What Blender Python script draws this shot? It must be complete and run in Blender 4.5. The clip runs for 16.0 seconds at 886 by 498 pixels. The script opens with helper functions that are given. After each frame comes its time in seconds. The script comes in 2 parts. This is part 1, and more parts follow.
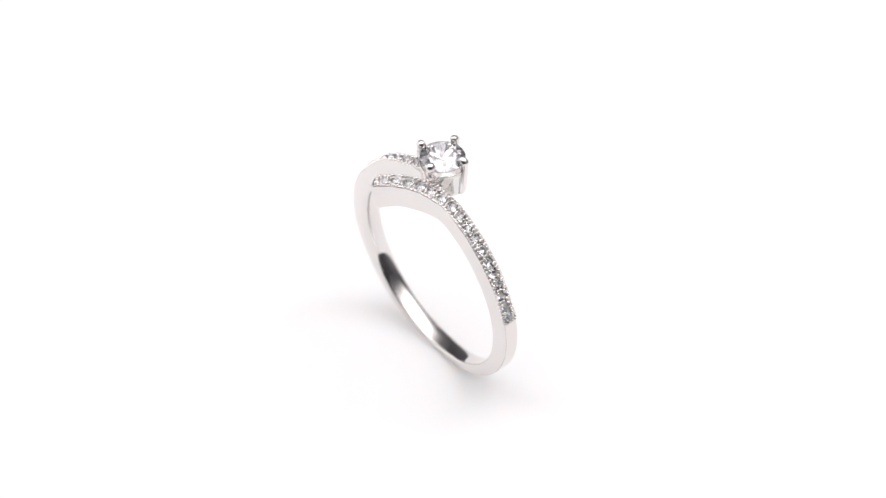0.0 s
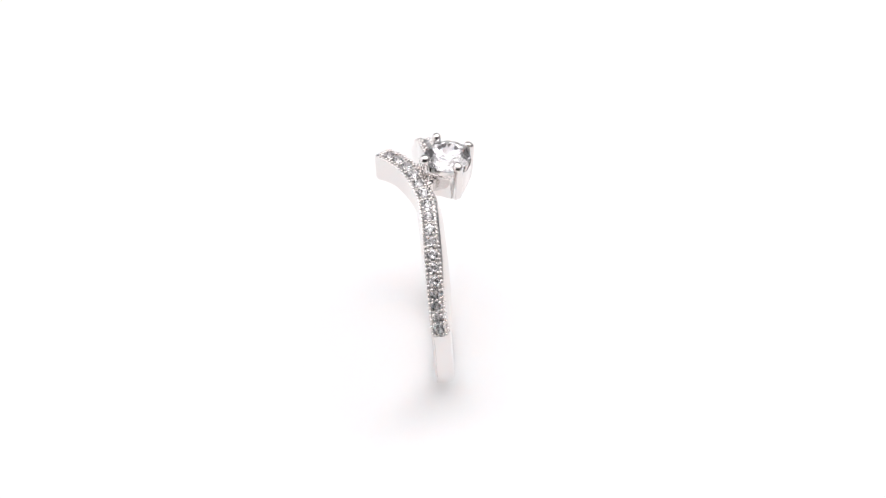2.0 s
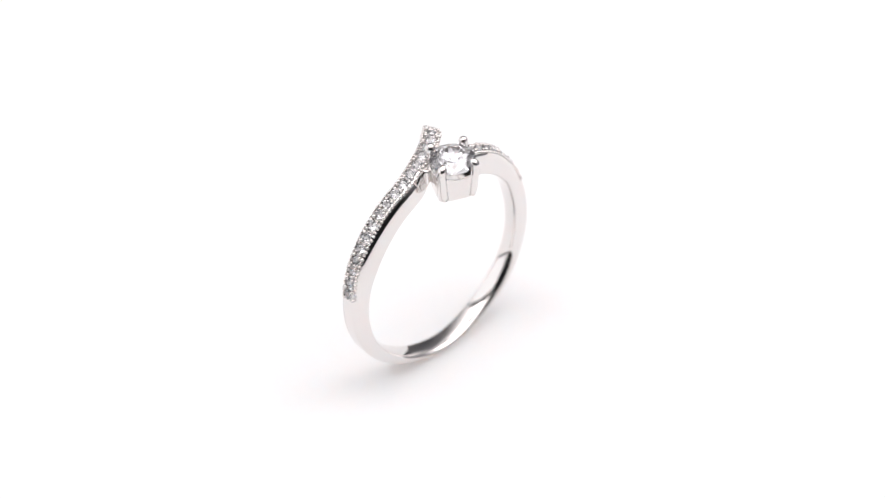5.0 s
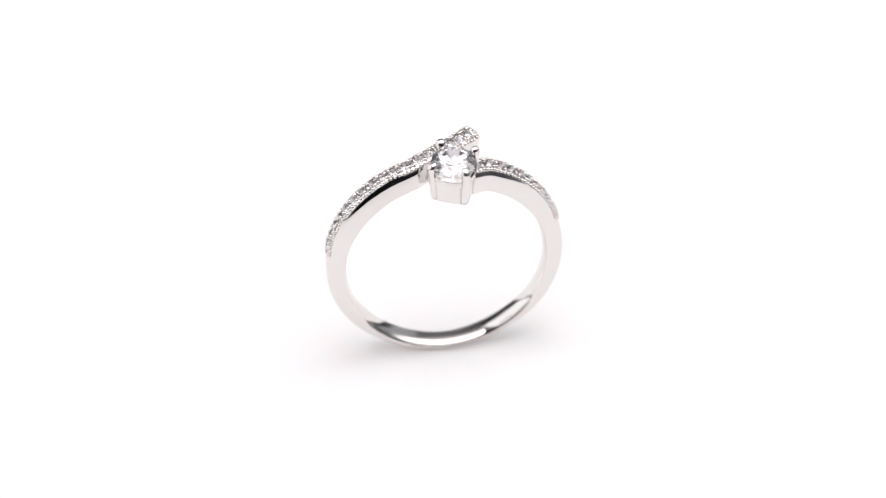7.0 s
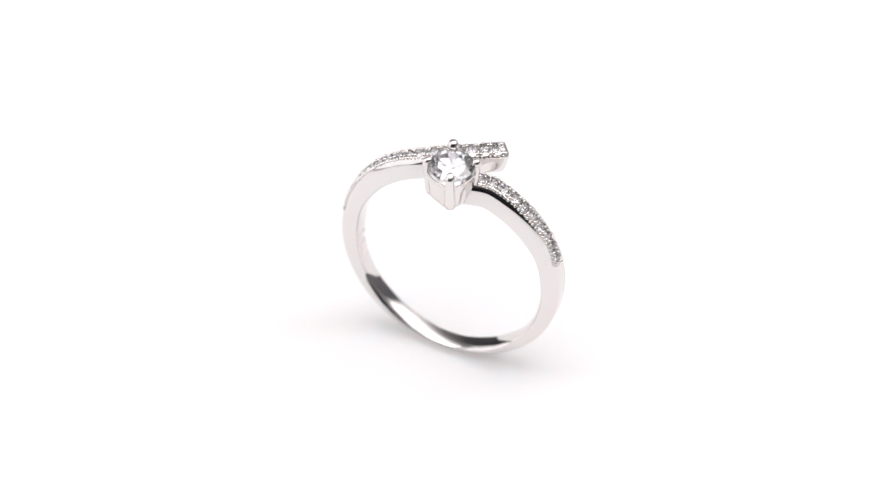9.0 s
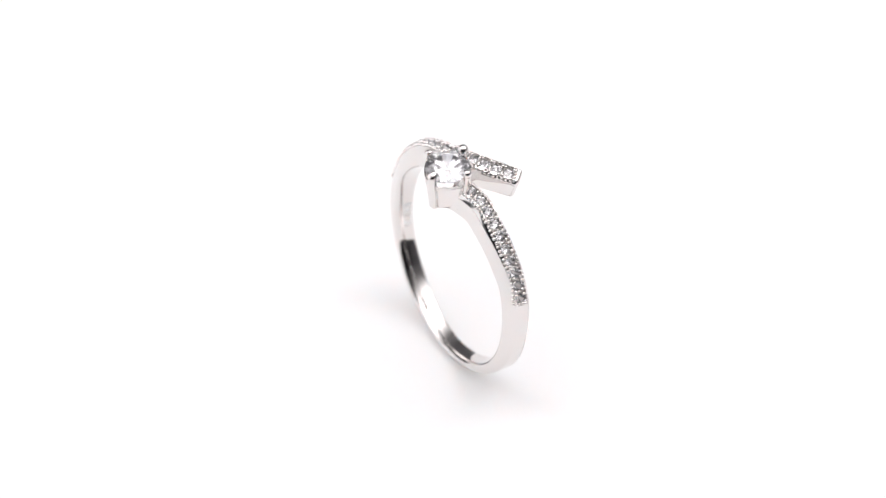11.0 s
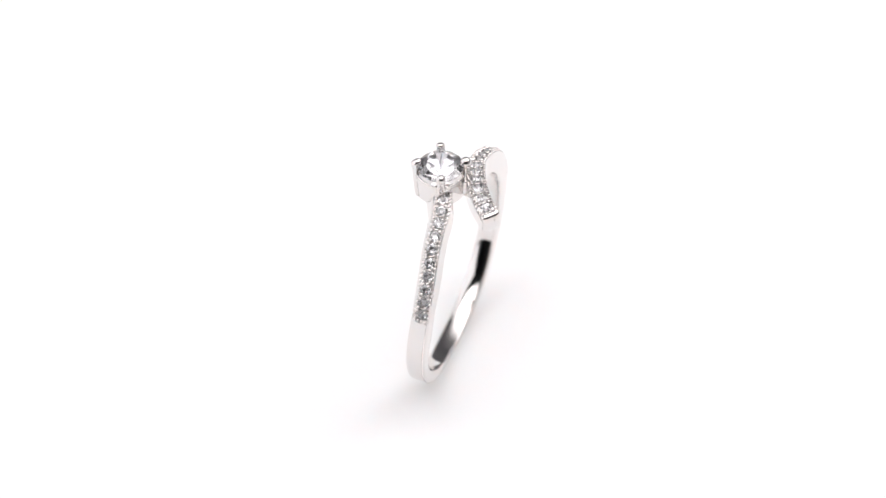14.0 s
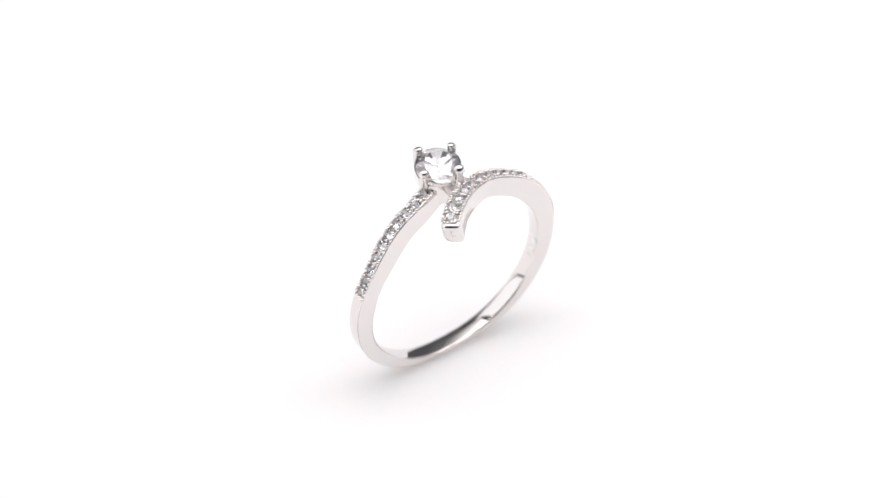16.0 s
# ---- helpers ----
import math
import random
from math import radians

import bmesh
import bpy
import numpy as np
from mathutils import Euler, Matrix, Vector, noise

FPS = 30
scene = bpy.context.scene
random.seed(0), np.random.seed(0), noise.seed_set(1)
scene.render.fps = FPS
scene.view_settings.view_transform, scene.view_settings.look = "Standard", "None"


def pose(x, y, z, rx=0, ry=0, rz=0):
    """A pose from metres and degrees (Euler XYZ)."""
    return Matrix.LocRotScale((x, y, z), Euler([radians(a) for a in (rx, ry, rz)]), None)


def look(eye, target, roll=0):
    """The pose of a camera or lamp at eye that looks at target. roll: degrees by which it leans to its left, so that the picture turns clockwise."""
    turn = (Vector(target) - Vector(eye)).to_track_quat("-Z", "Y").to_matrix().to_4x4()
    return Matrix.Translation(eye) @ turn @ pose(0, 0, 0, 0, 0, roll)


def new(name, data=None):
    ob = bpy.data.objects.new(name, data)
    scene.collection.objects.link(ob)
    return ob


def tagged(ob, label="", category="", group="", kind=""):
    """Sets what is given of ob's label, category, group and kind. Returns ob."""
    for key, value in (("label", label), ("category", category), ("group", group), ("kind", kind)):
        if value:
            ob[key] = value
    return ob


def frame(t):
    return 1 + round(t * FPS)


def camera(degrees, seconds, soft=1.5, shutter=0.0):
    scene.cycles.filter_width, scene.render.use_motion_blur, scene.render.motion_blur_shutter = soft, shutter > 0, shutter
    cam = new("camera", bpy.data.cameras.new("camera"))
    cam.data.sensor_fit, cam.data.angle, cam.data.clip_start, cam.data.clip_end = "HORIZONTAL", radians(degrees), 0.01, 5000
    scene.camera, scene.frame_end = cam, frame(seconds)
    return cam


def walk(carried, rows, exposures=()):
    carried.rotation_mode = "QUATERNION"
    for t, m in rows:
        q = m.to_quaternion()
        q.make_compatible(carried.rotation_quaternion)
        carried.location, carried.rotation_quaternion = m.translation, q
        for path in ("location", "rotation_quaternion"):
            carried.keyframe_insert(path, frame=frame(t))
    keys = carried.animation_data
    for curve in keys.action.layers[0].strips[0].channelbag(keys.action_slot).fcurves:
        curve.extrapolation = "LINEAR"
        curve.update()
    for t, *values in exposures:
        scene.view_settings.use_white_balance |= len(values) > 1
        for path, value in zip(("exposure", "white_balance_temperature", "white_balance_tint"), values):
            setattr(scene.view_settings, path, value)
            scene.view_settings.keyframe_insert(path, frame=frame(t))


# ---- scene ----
MM = 0.00106          # one model unit of the ring, in metres
E_CAM, D_CAM = radians(44.696), 248.196
TX, TZ, GROUND = -0.1956, 8.890, 2.05
TURN_RATE, FRONTAL = 17.1002, 127.9   # degrees a second, and the turn at which the ring faces the lens

# ---- camera: stands still on its tripod ----
cam = camera(16.0, 16.0, soft=1.3)
cam.data.dof.use_dof, cam.data.dof.focus_distance, cam.data.dof.aperture_fstop = True, 0.2490, 22.0
eye = Vector((TX, -D_CAM * math.cos(E_CAM) + TZ * math.sin(E_CAM), D_CAM * math.sin(E_CAM) + TZ * math.cos(E_CAM) - GROUND)) * MM
aim = eye + Vector((0, math.cos(E_CAM), -math.sin(E_CAM))) * 0.25
walk(cam, [(0.0, look(eye, aim)), (16.0, look(eye, aim))], exposures=[(0.0, 0.0), (16.0, 0.0)])

# ---- light: soft studio lamps and an added fill panel over a white board in an unseen grey room ----
world = bpy.data.worlds.new("studio")
scene.world = world
world.use_nodes = True
world.node_tree.nodes["Background"].inputs[0].default_value = (0.9, 0.95, 1.0, 1)
world.node_tree.nodes["Background"].inputs[1].default_value = 0.02


def softbox(name, at, target, sx, sy, power, colour, turn=0):
    lamp = bpy.data.lights.new(name, "AREA")
    lamp.shape, lamp.size, lamp.size_y, lamp.energy, lamp.color = "RECTANGLE", sx, sy, power, colour
    ob = new(name, lamp)
    ob.matrix_world = look(at, target, turn)
    return ob


def graded(lamp, spread, far, near):
    """A diffuser that is brightest along its middle line and fades to its edges, on one side only at far."""
    lamp.use_nodes = True
    tree = lamp.node_tree
    glow = tree.nodes["Emission"]
    geo = tree.nodes.new("ShaderNodeNewGeometry")
    split = tree.nodes.new("ShaderNodeSeparateXYZ")
    tree.links.new(geo.outputs["Parametric"], split.inputs[0])

    def step(op, first, second=None):
        node = tree.nodes.new("ShaderNodeMath")
        node.operation = op
        for k, value in enumerate((first, second)):
            if value is None:
                continue
            if isinstance(value, (int, float)):
                node.inputs[k].default_value = value
            else:
                tree.links.new(value, node.inputs[k])
        return node.outputs[0]
    off = step("DIVIDE", step("SUBTRACT", split.outputs["Y"], 0.5), spread)
    fade = step("ADD", step("EXPONENT", step("MULTIPLY", step("MULTIPLY", off, off), -0.5)), 0.02)
    side = tree.nodes.new("ShaderNodeMapRange")
    side.interpolation_type = "SMOOTHSTEP"
    side.inputs["From Min"].default_value, side.inputs["From Max"].default_value = far, near
    tree.links.new(split.outputs["X"], side.inputs["Value"])
    tree.links.new(step("MULTIPLY", fade, side.outputs["Result"]), glow.inputs["Strength"])


overhead = softbox("softbox_overhead", (0.42, 0.12, 0.55), (0.42, 0.12, 0.0), 1.56, 1.60, 29.7, (1, 0.968, 0.98), 15)
graded(overhead.data, 0.115, 1.0, 0.45)
softbox("softbox_side", (-0.67, 0.02, 0.34), (0, 0, 0.06), 1.02, 0.66, 2.6, (1, 0.985, 1))
# an added dim panel, no known lamp, that greys the reflections at right rear
softbox("rear_fill_panel", (0.66, 0.68, 0.36), (0, 0, 0.05), 0.62, 0.42, 0.26, (0.95, 0.97, 1))


# ---- materials ----
def material(name):
    m = bpy.data.materials.new(name)
    m.use_nodes = True
    return m, m.node_tree, m.node_tree.nodes["Principled BSDF"]


def rough_noise(tree, bsdf, scale, low, high, bump, bump_scale):
    """Roughness that varies at one scale and fine relief at another."""
    place = tree.nodes.new("ShaderNodeTexCoord")
    big = tree.nodes.new("ShaderNodeTexNoise")
    big.inputs["Scale"].default_value, big.inputs["Detail"].default_value = scale, 4
    span = tree.nodes.new("ShaderNodeMapRange")
    span.inputs["To Min"].default_value, span.inputs["To Max"].default_value = low, high
    fine = tree.nodes.new("ShaderNodeTexNoise")
    fine.inputs["Scale"].default_value, fine.inputs["Detail"].default_value = bump_scale, 3
    relief = tree.nodes.new("ShaderNodeBump")
    relief.inputs["Strength"].default_value, relief.inputs["Distance"].default_value = bump, 0.00002
    tree.links.new(place.outputs["Object"], big.inputs["Vector"])
    tree.links.new(place.outputs["Object"], fine.inputs["Vector"])
    tree.links.new(big.outputs["Fac"], span.inputs["Value"])
    tree.links.new(span.outputs["Result"], bsdf.inputs["Roughness"])
    tree.links.new(fine.outputs["Fac"], relief.inputs["Height"])
    tree.links.new(relief.outputs["Normal"], bsdf.inputs["Normal"])


SILVER, tree, b = material("polished_silver")
b.inputs["Base Color"].default_value = (0.765, 0.738, 0.724, 1)
b.inputs["Metallic"].default_value = 1
rough_noise(tree, b, 900, 0.04, 0.11, 0.14, 900)

# rough silver, its colour lifted so the seats under the stones look better lit
SATIN, tree, b = material("lightened_silver")
b.inputs["Base Color"].default_value = (0.90, 0.885, 0.875, 1)
b.inputs["Metallic"].default_value = 1
rough_noise(tree, b, 1500, 0.42, 0.60, 0.3, 4000)

CRYSTAL, tree, b = material("clear_crystal")
b.inputs["Base Color"].default_value = (0.98, 0.965, 0.99, 1)
b.inputs["Roughness"].default_value = 0.0
b.inputs["IOR"].default_value = 2.10
# below 1, so a little white body colour lightens the dark facets
b.inputs["Transmission Weight"].default_value = 0.95

BRILLIANT = CRYSTAL.copy()
BRILLIANT.name = "bright_crystal"
BRILLIANT.node_tree.nodes["Principled BSDF"].inputs["IOR"].default_value = 2.16
# the same white share, lifting the darks of the centre stone
BRILLIANT.node_tree.nodes["Principled BSDF"].inputs["Transmission Weight"].default_value = 0.94
BRILLIANT.node_tree.nodes["Principled BSDF"].inputs["Base Color"].default_value = (0.98, 0.965, 1, 1)

PAPER, tree, b = material("white_board")
b.inputs["Base Color"].default_value = (0.88, 0.88, 0.88, 1)
b.inputs["Specular IOR Level"].default_value = 0.2
b.inputs["Subsurface Weight"].default_value = 0.9
b.inputs["Subsurface Radius"].default_value = (1.0, 0.92, 0.88)
b.inputs["Subsurface Scale"].default_value = 0.006
rough_noise(tree, b, 60, 0.5, 0.62, 0.05, 900)

def paint(name, grey):
    m, tree, b = material(name)
    b.inputs["Base Color"].default_value = (grey, grey, grey * 1.06, 1)
    rough_noise(tree, b, 4, 0.7, 0.9, 0.1, 60)
    return m


# the lighter paint is for unseen walls that bounce light into the stones
DIM, GREY = paint("dark_room_paint", 0.05), paint("bounce_wall_paint", 0.55)


# ---- helpers for meshes ----
def mesh_of(name, bm, mat, smooth=True):
    bmesh.ops.recalc_face_normals(bm, faces=bm.faces)
    me = bpy.data.meshes.new(name)
    for f in bm.faces:
        f.smooth = smooth
    bm.to_mesh(me)
    bm.free()
    me.materials.append(mat)
    return me


def part(name, data, mat, parent, label="", smooth=True, m=None):
    me = mesh_of(name, data, mat, smooth) if isinstance(data, bmesh.types.BMesh) else data
    ob = new(name, me)
    ob.parent = parent
    if m is not None:
        ob.matrix_basis = m
    if label:
        ob["label"] = label
    return ob


def smoothstep_keys(x, keys):
    """Monotone-friendly cubic through keys (x, value...)."""
    n = len(keys)
    i = max(0, min(n - 2, sum(1 for k in keys if k[0] <= x) - 1))
    out = []
    for c in range(1, len(keys[0])):
        def slope(j):
            a, z = max(0, j - 1), min(n - 1, j + 1)
            return (keys[z][c] - keys[a][c]) / (keys[z][0] - keys[a][0])
        h = keys[i + 1][0] - keys[i][0]
        s = (x - keys[i][0]) / h
        p0, p1, m0, m1 = keys[i][c], keys[i + 1][c], slope(i) * h, slope(i + 1) * h
        out.append((2 * s**3 - 3 * s**2 + 1) * p0 + (s**3 - 2 * s**2 + s) * m0 + (3 * s**2 - 2 * s**3) * p1 + (s**3 - s**2) * m1)
    return out


# ---- setting ----
def table_sheet():
    """A wide white board with a rounded edge, flat under the ring."""
    bm = bmesh.new()
    bmesh.ops.create_cube(bm, size=1)
    for v in bm.verts:
        v.co = Vector((v.co.x * 2.6, v.co.y * 2.6, -0.02 if v.co.z < 0 else 0.0))
    bmesh.ops.bevel(bm, geom=bm.edges[:], offset=0.006, segments=3, affect="EDGES", profile=0.5)
    ob = new("ground", mesh_of("ground", bm, PAPER, False))
    return tagged(ob, "seamless matt white board lit to a bright glare", "table surface", kind="structure")


def slab(name, lo, hi, mat, label):
    bm = bmesh.new()
    bmesh.ops.create_cube(bm, size=1)
    for v in bm.verts:
        v.co = Vector([lo[k] if v.co[k] < 0 else hi[k] for k in range(3)])
    ob = new(name, mesh_of(name, bm, mat, False))
    return tagged(ob, label, "wall", kind="structure")


table_sheet()
slab("floor", (-1.5, -1.5, -0.80), (1.5, 1.5, -0.76), DIM, "dark studio floor below the table")
# unseen walls; north, east and west are made pale to brighten the stones
slab("wall_north", (-1.5, 1.5, -0.80), (1.5, 1.55, 1.6), GREY, "unseen light grey wall added to bounce light into the stones")
slab("wall_south", (-1.5, -1.55, -0.80), (1.5, -1.5, 1.6), DIM, "dark matt studio wall")
slab("wall_east", (1.5, -1.55, -0.80), (1.55, 1.55, 1.6), GREY, "unseen light grey wall added to bounce light into the stones")
slab("wall_west", (-1.55, -1.55, -0.80), (-1.5, 1.55, 1.6), GREY, "unseen light grey wall added to bounce light into the stones")
slab("ceiling", (-1.55, -1.55, 1.6), (1.55, 1.55, 1.65), DIM, "dark matt studio ceiling")

# ---- the ring ----
RC = 8.95             # height of the ring's centre over the table
# turn from the bottom (negative: the arm that passes behind the stone), outer radius, thickness, width, offset to the front,
# slant of the sides, roundness of the inner edges, share of the stone-set section
BAND = [(-196.5, 9.66, 2.10, 1.36, -4.60, 0.14, 0.62, 0.30), (-193, 9.70, 2.08, 1.38, -4.03, 0.12, 0.55, 0.30), (-187, 9.70, 2.04, 1.40, -3.22, 0.09, 0.40, 0.35),
        (-180, 9.67, 1.98, 1.38, -2.52, 0.06, 0.28, 0.50), (-172, 9.59, 1.86, 1.30, -2.00, 0.12, 0.26, 0.80), (-164, 9.50, 1.76, 1.24, -1.63, 0.24, 0.26, 1.00),
        (-150, 9.40, 1.70, 1.20, -1.50, 0.30, 0.26, 1.00), (-126, 9.28, 1.69, 1.20, -1.32, 0.32, 0.26, 1.00), (-110, 9.18, 1.60, 1.22, -1.16, 0.26, 0.26, 1.00),
        (-92, 9.12, 1.53, 1.35, -0.88, 0.14, 0.26, 0.00), (-60, 9.12, 1.20, 1.40, -0.58, 0.14, 0.26, 0.00), (-30, 9.05, 0.85, 1.46, -0.36, 0.14, 0.24, 0.00),
        (0, 8.95, 0.58, 1.44, -0.22, 0.12, 0.20, 0.00), (30, 9.05, 0.80, 1.46, -0.48, 0.16, 0.24, 0.00), (60, 9.18, 1.18, 1.46, -0.80, 0.24, 0.38, 0.00),
        (98, 9.18, 1.54, 1.44, -1.34, 0.26, 0.40, 0.00), (113, 9.18, 1.54, 1.22, -1.53, 0.28, 0.36, 1.00), (127, 9.28, 1.66, 1.20, -1.48, 0.28, 0.26, 1.00),
        (148, 9.56, 1.80, 1.20, -1.20, 0.28, 0.26, 1.00), (158, 9.62, 1.82, 1.20, -1.10, 0.32, 0.26, 1.00), (167, 9.58, 1.82, 1.20, -0.70, 0.38, 0.26, 1.00),
        (173, 9.50, 1.82, 1.18, -0.35, 0.42, 0.26, 1.00)]


def band_at(a):
    return smoothstep_keys(a, BAND)


def band_frame(a):
    """Place on the outer face, and the directions along, out and across, at the turn a."""
    def place(d):
        r, _, _, n = band_at(d)[:4]
        t = radians(d)
        return Vector((r * math.sin(t), -n, RC - r * math.cos(t)))
    p = place(a)
    along = (place(min(a + 0.5, BAND[-1][0])) - place(max(a - 0.5, BAND[0][0]))).normalized()
    out = Vector((math.sin(radians(a)), 0, -math.cos(radians(a))))
    out = (out - along * out.dot(along)).normalized()
    return p, along, out, out.cross(along).normalized()


PAVE_L, PAVE_R = (-195.6, -99.5), (106.5, 168.0)


def profile(w, th, groove, slant, ri, set_in):
    """Slanting oblong: (across, out); the outer face is at out = 0 and may carry a groove for stones, and the inner
    face is rounded towards the front and crisper at the rear. Where stones are set the front edge falls away in a round, the rear edge is crisp."""
    h = w / 2
    front, rear = min(0.30 + 0.26 * set_in, th * 0.48), 0.20 - 0.10 * set_in
    th = th * 1.05
    dome = min(max(ri, 0.26) * 1.4, th * 0.44)
    pts = []

    def corner(cx, cy, r, a0, sweep=90, n=8):
        for k in range(n + 1):
            a = radians(a0 - sweep * k / n)
            pts.append((cx + r * math.cos(a), cy + r * math.sin(a)))

    def side(x, y0, y1):
        pts.extend((x, y0 + (y1 - y0) * k / 4) for k in (1, 2, 3))
    hf = h + 0.17 * set_in
    lip = 24 * set_in                 # the seat reaches a little over the round of the front edge
    g, gf = h - 0.16, hf - front + front * math.sin(radians(lip)) - 0.02
    low = front * (1 - math.cos(radians(lip)))
    pts += [(-g, -groove), (-g + 0.03, -groove), (0, -groove), (gf - 0.03, -groove), (gf, -groove - low), (gf + 0.015, -low)]
    corner(hf - front, -front, front, 90 - lip, 90 - lip)
    side(hf, -front, dome - th)
    reach = 0.1 * h
    for k in range(13):
        u = math.pi / 2 * k / 12
        pts.append((-reach + (hf + reach) * math.cos(u), -th + dome * (1 - math.sin(u))))
    crisp = min(0.16 + 2.4 * max(0.0, ri - 0.26), 0.46, th * 0.33)
    pts.append((-0.5 * (reach + h - crisp), -th + 0.005))
    corner(-h + crisp, -th + 0.02 + crisp, crisp, -90)
    side(-h, crisp + 0.02 - th, -rear)
    corner(-h + rear, -rear, rear, 180)
    pts += [(-g - 0.02, 0)]
    return [(x - slant * y * max(0.0, min(1.0, (x + h) / w)), y) for x, y in pts]


def shank(parent):
    bm = bmesh.new()
    rows, seat = [], {}
    a0, a1 = BAND[0][0], BAND[-1][0]
    steps = 300
    turns = [a0 + (a1 - a0) * k / steps for k in range(steps + 1)]
    for k, a in enumerate(turns):
        p, along, out, across = band_frame(a)
        r, th, w, n, slant, soft_in, set_in = band_at(a)
        in_l, in_r = PAVE_L[0] + 1.0 < a < PAVE_L[1] - 0.9, PAVE_R[0] + 0.9 < a < PAVE_R[1] + 3
        pts = profile(w, th, 0.36 if in_l or in_r else 0.0, slant, soft_in, set_in)
        rows.append([bm.verts.new((p + across * x + out * o) * MM) for x, o in pts])
        seat[rows[-1][0]] = in_l or in_r
    # rounded end of the free arm
    p, along, out, across = band_frame(a0)
    r, th, w, n, slant, soft_in, set_in = band_at(a0)
    for size, ahead in ((0.985, 0.05), (0.94, 0.13), (0.86, 0.20), (0.70, 0.26), (0.4, 0.29)):
        rows.insert(0, [bm.verts.new((p + across * x * size + out * ((o + th * 0.42) * (1 - (1 - size) * 0.7) - th * 0.42) - along * ahead) * MM)
                        for x, o in profile(w, th, 0.0, slant, soft_in, set_in)])
    m = len(rows[0])
    for a, c in zip(rows, rows[1:]):
        for k in range(m):
            f = bm.faces.new((a[k], a[(k + 1) % m], c[(k + 1) % m], c[k]))
            f.material_index = 1 if k < 5 and seat.get(a[0]) else 0
    bm.faces.new(rows[0])
    bm.faces.new(rows[-1])
    ob = part("shank", bm, SILVER, parent, "polished silver band with two crossing arms")
    ob.data.materials.append(SATIN)
    return ob


def brilliant(radius, crown, pavilion, girdle=0.03, table=0.57):
    """A round brilliant cut: flat table, crown, thin girdle, pointed pavilion."""
    bm = bmesh.new()

    def ring(n, r, z, turn):
        for k in range(n):
            a = radians(360 * k / n + turn)
            bm.verts.new((radius * r * math.cos(a), radius * r * math.sin(a), radius * z))
    ring(8, table, crown, 0)
    ring(8, table + (1 - table) * 0.48, crown * 0.56, 22.5)
    ring(16, 1.0, girdle, 0)
    ring(16, 1.0, -girdle, 0)
    ring(8, 0.25, -girdle - (pavilion - girdle) * 0.765, 22.5)
    bm.verts.new((0, 0, -radius * pavilion))
    bmesh.ops.convex_hull(bm, input=bm.verts[:])
    bmesh.ops.dissolve_limit(bm, angle_limit=radians(1.5), verts=bm.verts[:], edges=bm.edges[:])
    return bm


def bead_mesh():
    bm = bmesh.new()
    bmesh.ops.create_icosphere(bm, subdivisions=2, radius=0.14 * MM)
    for v in bm.verts:
        v.co.z *= 1.2
    return mesh_of("bead", bm, SILVER)


def even_turns(a0, a1, count):
    """Turns that split the arm from a0 to a1 into pieces of equal length along its curve."""
    fine = [a0 + (a1 - a0) * k / 400 for k in range(401)]
    places = [band_frame(a)[0] for a in fine]
    run = [0.0]
    for p, q in zip(places, places[1:]):
        run.append(run[-1] + (q - p).length)

    def turn(share):
        want = share * run[-1]
        k = max(0, min(399, sum(1 for r in run if r < want) - 1))
        return fine[k] + (fine[k + 1] - fine[k]) * (want - run[k]) / (run[k + 1] - run[k])
    return lambda x: turn(max(0.0, min(1.0, x / count)))


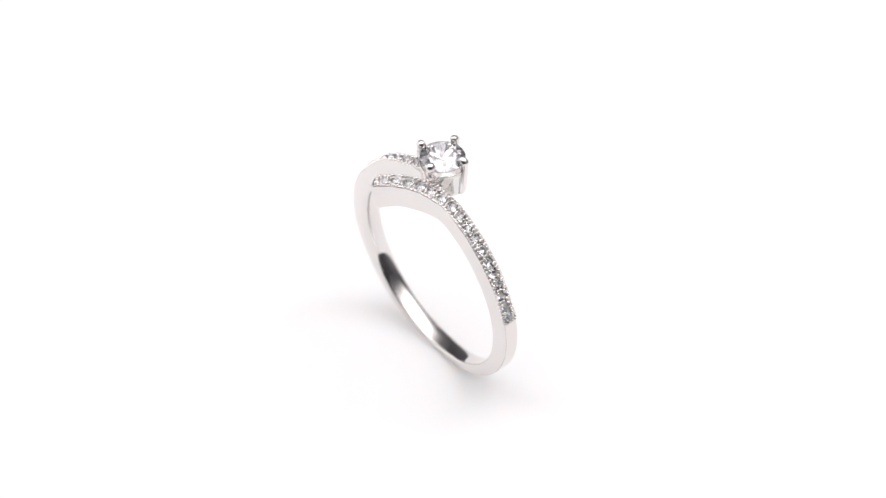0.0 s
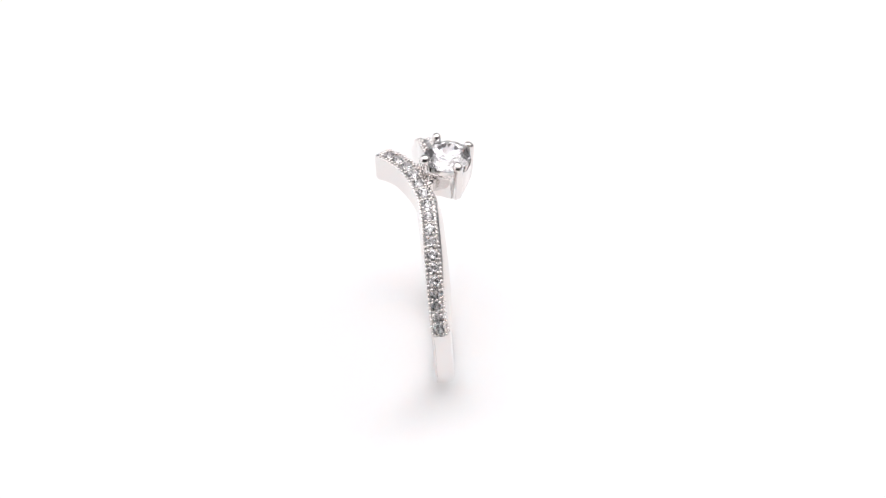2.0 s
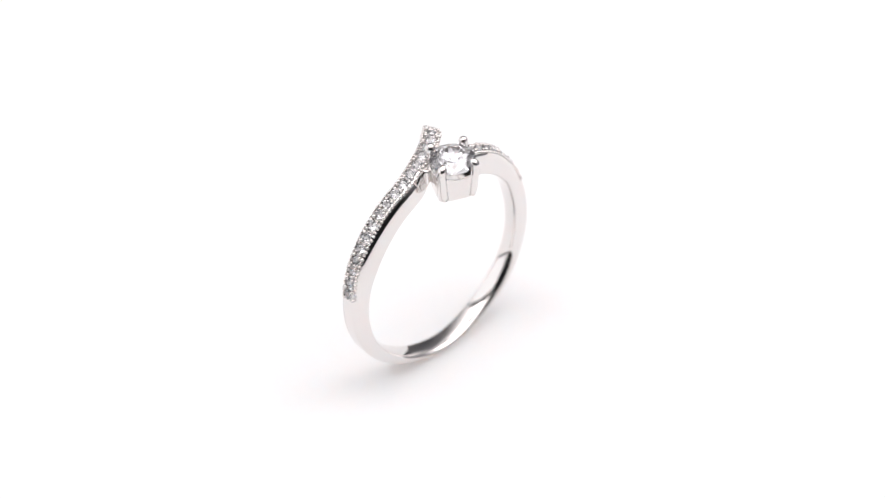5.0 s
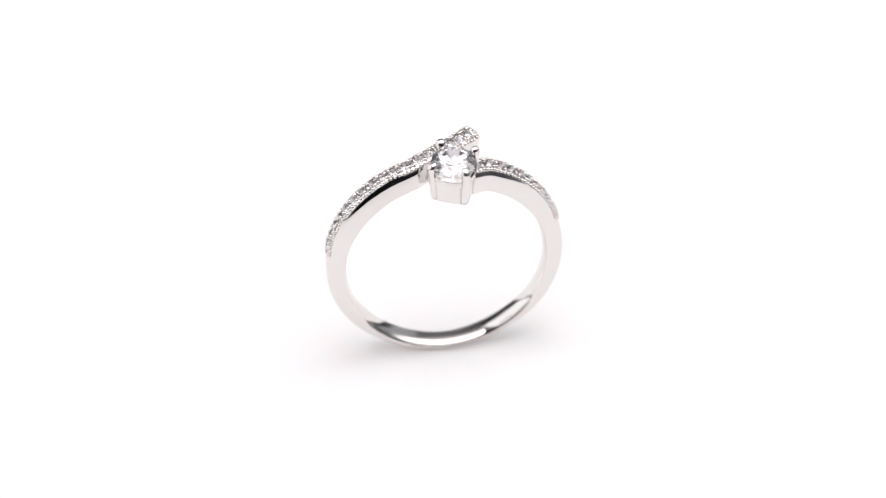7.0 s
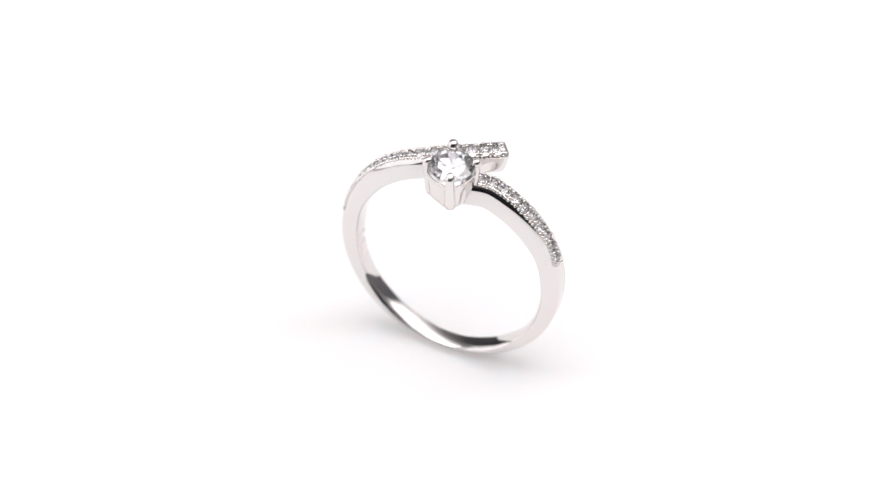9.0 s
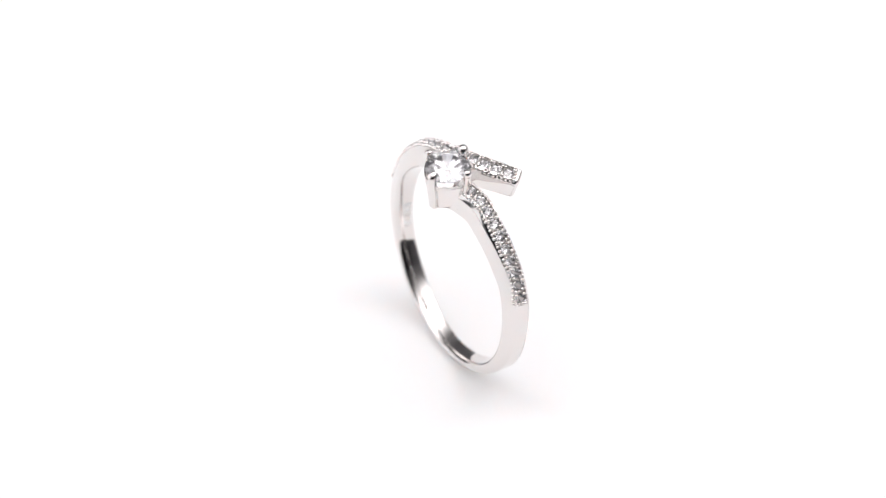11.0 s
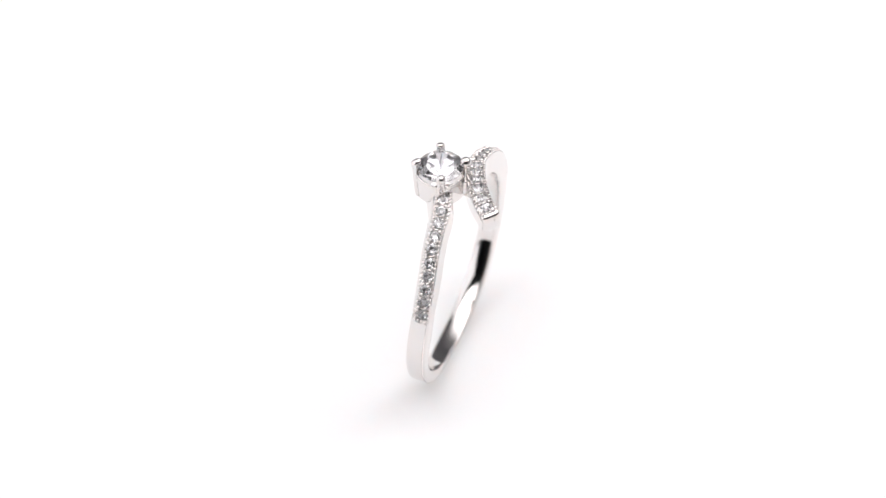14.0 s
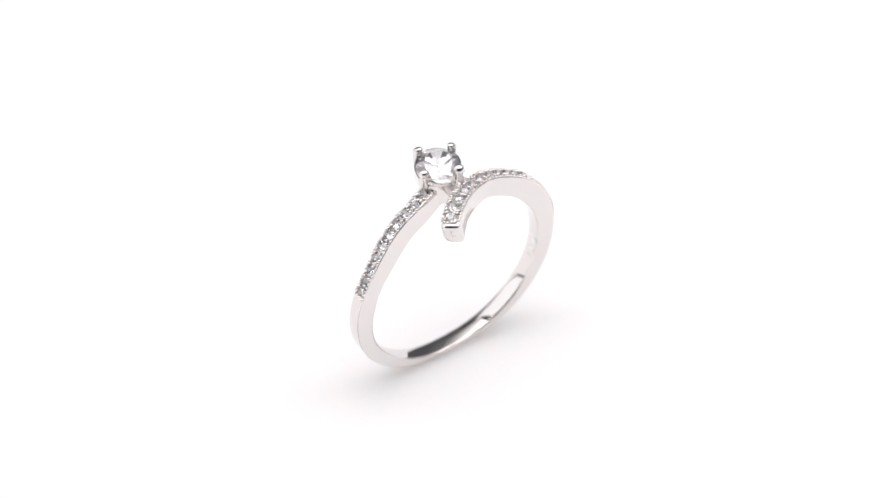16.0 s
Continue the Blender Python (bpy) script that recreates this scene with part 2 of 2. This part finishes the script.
def pave(parent):
    """The rows of small stones, the fine beaded edges beside them and the grains that hold them."""
    stones = [mesh_of("pave_stone", brilliant(0.425 * MM, c, v, table=tb), CRYSTAL, False) for c, v, tb in ((0.36, 0.80, 0.48), (0.40, 0.84, 0.42), (0.33, 0.78, 0.54))]
    grain = bead_mesh()

    def bead(turn, x, rise, size, tall=1.0, wide=1.0, name="bead"):
        p, along, out, across = band_frame(turn)
        m = Matrix((along, across, out)).transposed().to_4x4()
        q = p + across * x + out * rise
        part(name, grain, None, parent, m=Matrix.Translation(q * MM) @ m @ Matrix.Diagonal((size * random.uniform(0.9, 1.1), wide * size * random.uniform(0.9, 1.1), size * tall, 1)))

    def edges(turn):
        """Where the beaded edges run, to the rear and to the front."""
        w, set_in = band_at(turn)[2], band_at(turn)[6]
        return -w / 2 + 0.15, w / 2 - 0.09 * set_in + 0.03
    for (a0, a1), count in ((PAVE_L, 17), (PAVE_R, 10)):
        at = even_turns(a0, a1, count)
        for k in range(count):
            a = at(k + 0.5 + random.uniform(-0.03, 0.03))
            p, along, out, across = band_frame(a)
            rear, front = edges(a)
            m = Matrix((along, across, out)).transposed().to_4x4()
            spin = Matrix.Rotation(random.uniform(-0.18, 0.18), 4, "X") @ Matrix.Rotation(random.uniform(-0.18, 0.18), 4, "Y") @ Matrix.Rotation(random.uniform(0, 6.28), 4, "Z")
            q = p + across * (rear + front) / 2 + out * random.uniform(-0.09, -0.04)
            part("pave_stone", random.choice(stones), None, parent, m=Matrix.Translation(q * MM) @ m @ spin)
            # the bar of metal left standing between two seats
            b = at(k)
            rear, front = edges(b)
            bead(b, (rear + front) / 2, -0.20, 0.8, 1.3, 3.2, "seat_bar")
            for side in (0, 1):
                # the beaded edge, and the grains that grip each pair of stones
                for j in range(3):
                    b = at(k + (j + 0.5) / 3 + random.uniform(-0.03, 0.03))
                    bead(b, edges(b)[side] + random.uniform(-0.04, 0.02) * (1, -1)[side], random.uniform(-0.07, -0.02) - 0.09 * side, random.uniform(0.80, 1.00) * (1.0 + 0.12 * side), 1.0)
                for ahead in (-0.15, 0.15):
                    b = at(k + ahead + random.uniform(-0.05, 0.05))
                    bead(b, edges(b)[side] + (0.21 - 0.42 * side) + random.uniform(-0.05, 0.05), random.uniform(-0.05, 0.04), random.uniform(0.8, 1.15))
    for a in (PAVE_L[1] - 0.2, PAVE_R[0] + 0.2, PAVE_L[0] - 0.1):
        rear, front = edges(a)
        for share in (0.12, 0.37, 0.63, 0.88):
            bead(a, rear + (front - rear) * share, -0.03, 1.0)


def hallmark(parent):
    """Small raised bars struck inside the band."""
    for k, (size, tall) in enumerate(((0.22, 0.62), (0.16, 0.55), (0.26, 0.62), (0.16, 0.50), (0.24, 0.62))):
        turn = -86 + 3.6 * k
        p, along, out, across = band_frame(turn)
        th, slant = band_at(turn)[1], band_at(turn)[4]
        bm = bmesh.new()
        bmesh.ops.create_cube(bm, size=1)
        for v in bm.verts:
            v.co = Vector((v.co.x * size, v.co.y * tall, v.co.z * 0.10)) * MM
        bmesh.ops.bevel(bm, geom=bm.edges[:], offset=0.03 * MM, segments=2, affect="EDGES", profile=0.5)
        m = Matrix((along, across, out)).transposed().to_4x4()
        part("hallmark", bm, SATIN, parent, "tiny raised maker's bar", m=Matrix.Translation((p - out * (th * 1.05 - 0.01) - across * 0.12) * MM) @ m)


GEM = Vector((0.57, -0.16, -0.20))      # the stone's axis, over the table
PRONG_TURNS = (-68, -158, -248, -338)


def lathe(prof, n=64):
    """A closed band of (radius, height, flatness): four flattened faces between rounded corners at the prongs."""
    bm = bmesh.new()
    rows = []
    for r, z, flat in prof:
        row = []
        for k in range(n):
            a = 2 * math.pi * k / n
            f = r * (1 - flat * (1 - math.cos(4 * (a - radians(PRONG_TURNS[0])))) / 2)
            row.append(bm.verts.new((f * math.cos(a) * MM, f * math.sin(a) * MM, z * MM)))
        rows.append(row)
    for a, c in zip(rows, rows[1:] + [rows[0]]):
        for k in range(n):
            bm.faces.new((a[k], a[(k + 1) % n], c[(k + 1) % n], c[k]))
    return bm


def joint(parent):
    """The small block of metal that ties the cup to the arm passing behind it."""
    bm = bmesh.new()
    bmesh.ops.create_cube(bm, size=1)
    for v in bm.verts:
        v.co = Vector((v.co.x * 1.5, v.co.y * 0.7, v.co.z * 1.35)) * MM
    bmesh.ops.bevel(bm, geom=bm.edges[:], offset=0.18 * MM, segments=4, affect="EDGES", profile=0.5)
    part("joint", bm, SILVER, parent, m=Matrix.Translation(Vector((-0.35, 1.45, 17.72)) * MM) @ pose(0, 0, 0, 0, 0, 16))
    grain = bead_mesh()
    for u, n, z in ((-0.75, 1.30, 18.35), (-0.35, 1.42, 18.42), (0.05, 1.55, 18.42), (-0.55, 1.05, 18.30)):
        part("bead", grain, None, parent, m=Matrix.Translation(Vector((u, n, z)) * MM))


def setting(parent):
    """The cup with its four prongs, and the round stone in it."""
    prof = [(1.48, 16.95, 0.15), (1.62, 16.88, 0.15), (1.72, 16.98, 0.15), (1.76, 17.3, 0.15), (1.82, 18.4, 0.11), (1.84, 18.92, 0.09), (1.82, 18.96, 0.08),
            (1.82, 19.02, 0.08), (1.87, 19.06, 0.07), (1.87, 19.22, 0.06), (1.84, 19.28, 0.06), (1.77, 19.27, 0.06), (1.70, 19.10, 0.06),
            (1.66, 18.9, 0.08), (1.58, 18.2, 0.11), (1.48, 17.4, 0.15)]
    part("basket", lathe(prof), SILVER, parent, m=Matrix.Translation(GEM * MM))
    for turn in PRONG_TURNS:
        ball = 0.44 if turn == -248 else 0.36
        bm = bmesh.new()
        rows = []
        # an upright rib that leans out a little and ends inside its rounded tip
        for z, r, half, deep in ((16.90, 1.57, 0.16, 0.20), (16.98, 1.61, 0.33, 0.27), (17.4, 1.67, 0.37, 0.29), (18.6, 1.77, 0.36, 0.29),
                                 (19.3, 1.84, 0.33, 0.27), (19.8, 1.86, 0.31, 0.27), (20.10, 1.85, 0.30, 0.27)):
            row = []
            for k in range(18):
                t = 2 * math.pi * k / 18
                c, q = math.cos(t), math.sin(t)
                # squarish section with rounded corners
                row.append(bm.verts.new(Vector((r + deep * math.copysign(abs(c) ** 0.7, c), half * math.copysign(abs(q) ** 0.7, q), z)) * MM))
            rows.append(row)
        for a, c in zip(rows, rows[1:]):
            for k in range(18):
                bm.faces.new((a[k], a[(k + 1) % 18], c[(k + 1) % 18], c[k]))
        bm.faces.new(rows[0])
        bm.faces.new(rows[-1])
        prong = part("prong", bm, SILVER, parent, m=Matrix.Translation(GEM * MM) @ Matrix.Rotation(radians(turn), 4, "Z"))
        bm = bmesh.new()
        bmesh.ops.create_uvsphere(bm, u_segments=20, v_segments=14, radius=ball * MM)
        claw = turn in (-68, -158)
        for v in bm.verts:
            if not claw:
                v.co.z *= 1.05
            elif v.co.z < 0:
                # a claw runs straight down into its rib
                flat = math.hypot(v.co.x, v.co.y)
                if flat > 0.1 * ball * MM:
                    v.co.x, v.co.y = v.co.x * 0.94 * ball * MM / flat, v.co.y * 0.94 * ball * MM / flat
            else:
                # and its rounded top leans in over the stone
                v.co.x -= 0.55 * v.co.z
                v.co.z *= 1.05
        part("prong_tip", bm, SILVER, prong, "rounded silver claw" if claw else "rounded silver bead", m=pose(1.84 * MM, 0, 20.08 * MM, 0, 0 if claw else 12, 0))
        # the rough line of solder along both sides of the rib
        for side in (-1, 1):
            bm = bmesh.new()
            for k in range(11):
                z = 17.15 + 0.165 * k
                at = Vector((1.615 + 0.055 * (z - 17.15) + random.uniform(-0.02, 0.03), side * (0.41 + random.uniform(-0.02, 0.02)), z)) * MM
                bmesh.ops.create_icosphere(bm, subdivisions=1, radius=random.uniform(0.06, 0.085) * MM, matrix=Matrix.Translation(at))
            part("solder_seam", bm, SATIN, prong, "rough line of solder")
    gem = brilliant(1.72 * MM, 0.29, 0.97, girdle=0.02, table=0.55)
    part("centre_stone", gem, BRILLIANT, parent, "clear round brilliant-cut stone", smooth=False, m=Matrix.Translation((GEM + Vector((0, 0, 19.72))) * MM) @ Matrix.Rotation(0.3, 4, "Z"))


ring = new("finger_ring")
tagged(ring, "polished silver bypass ring set with clear stones, standing upright", "ring")
shank(ring)
setting(ring)
joint(ring)
pave(ring)
hallmark(ring)


def motions():
    """The ring turns evenly on its spot, clockwise from above."""
    rows = [(k * 0.5, pose(0, 0, 0, 0, 0, FRONTAL - TURN_RATE * k * 0.5)) for k in range(33)]
    walk(ring, rows)


motions()
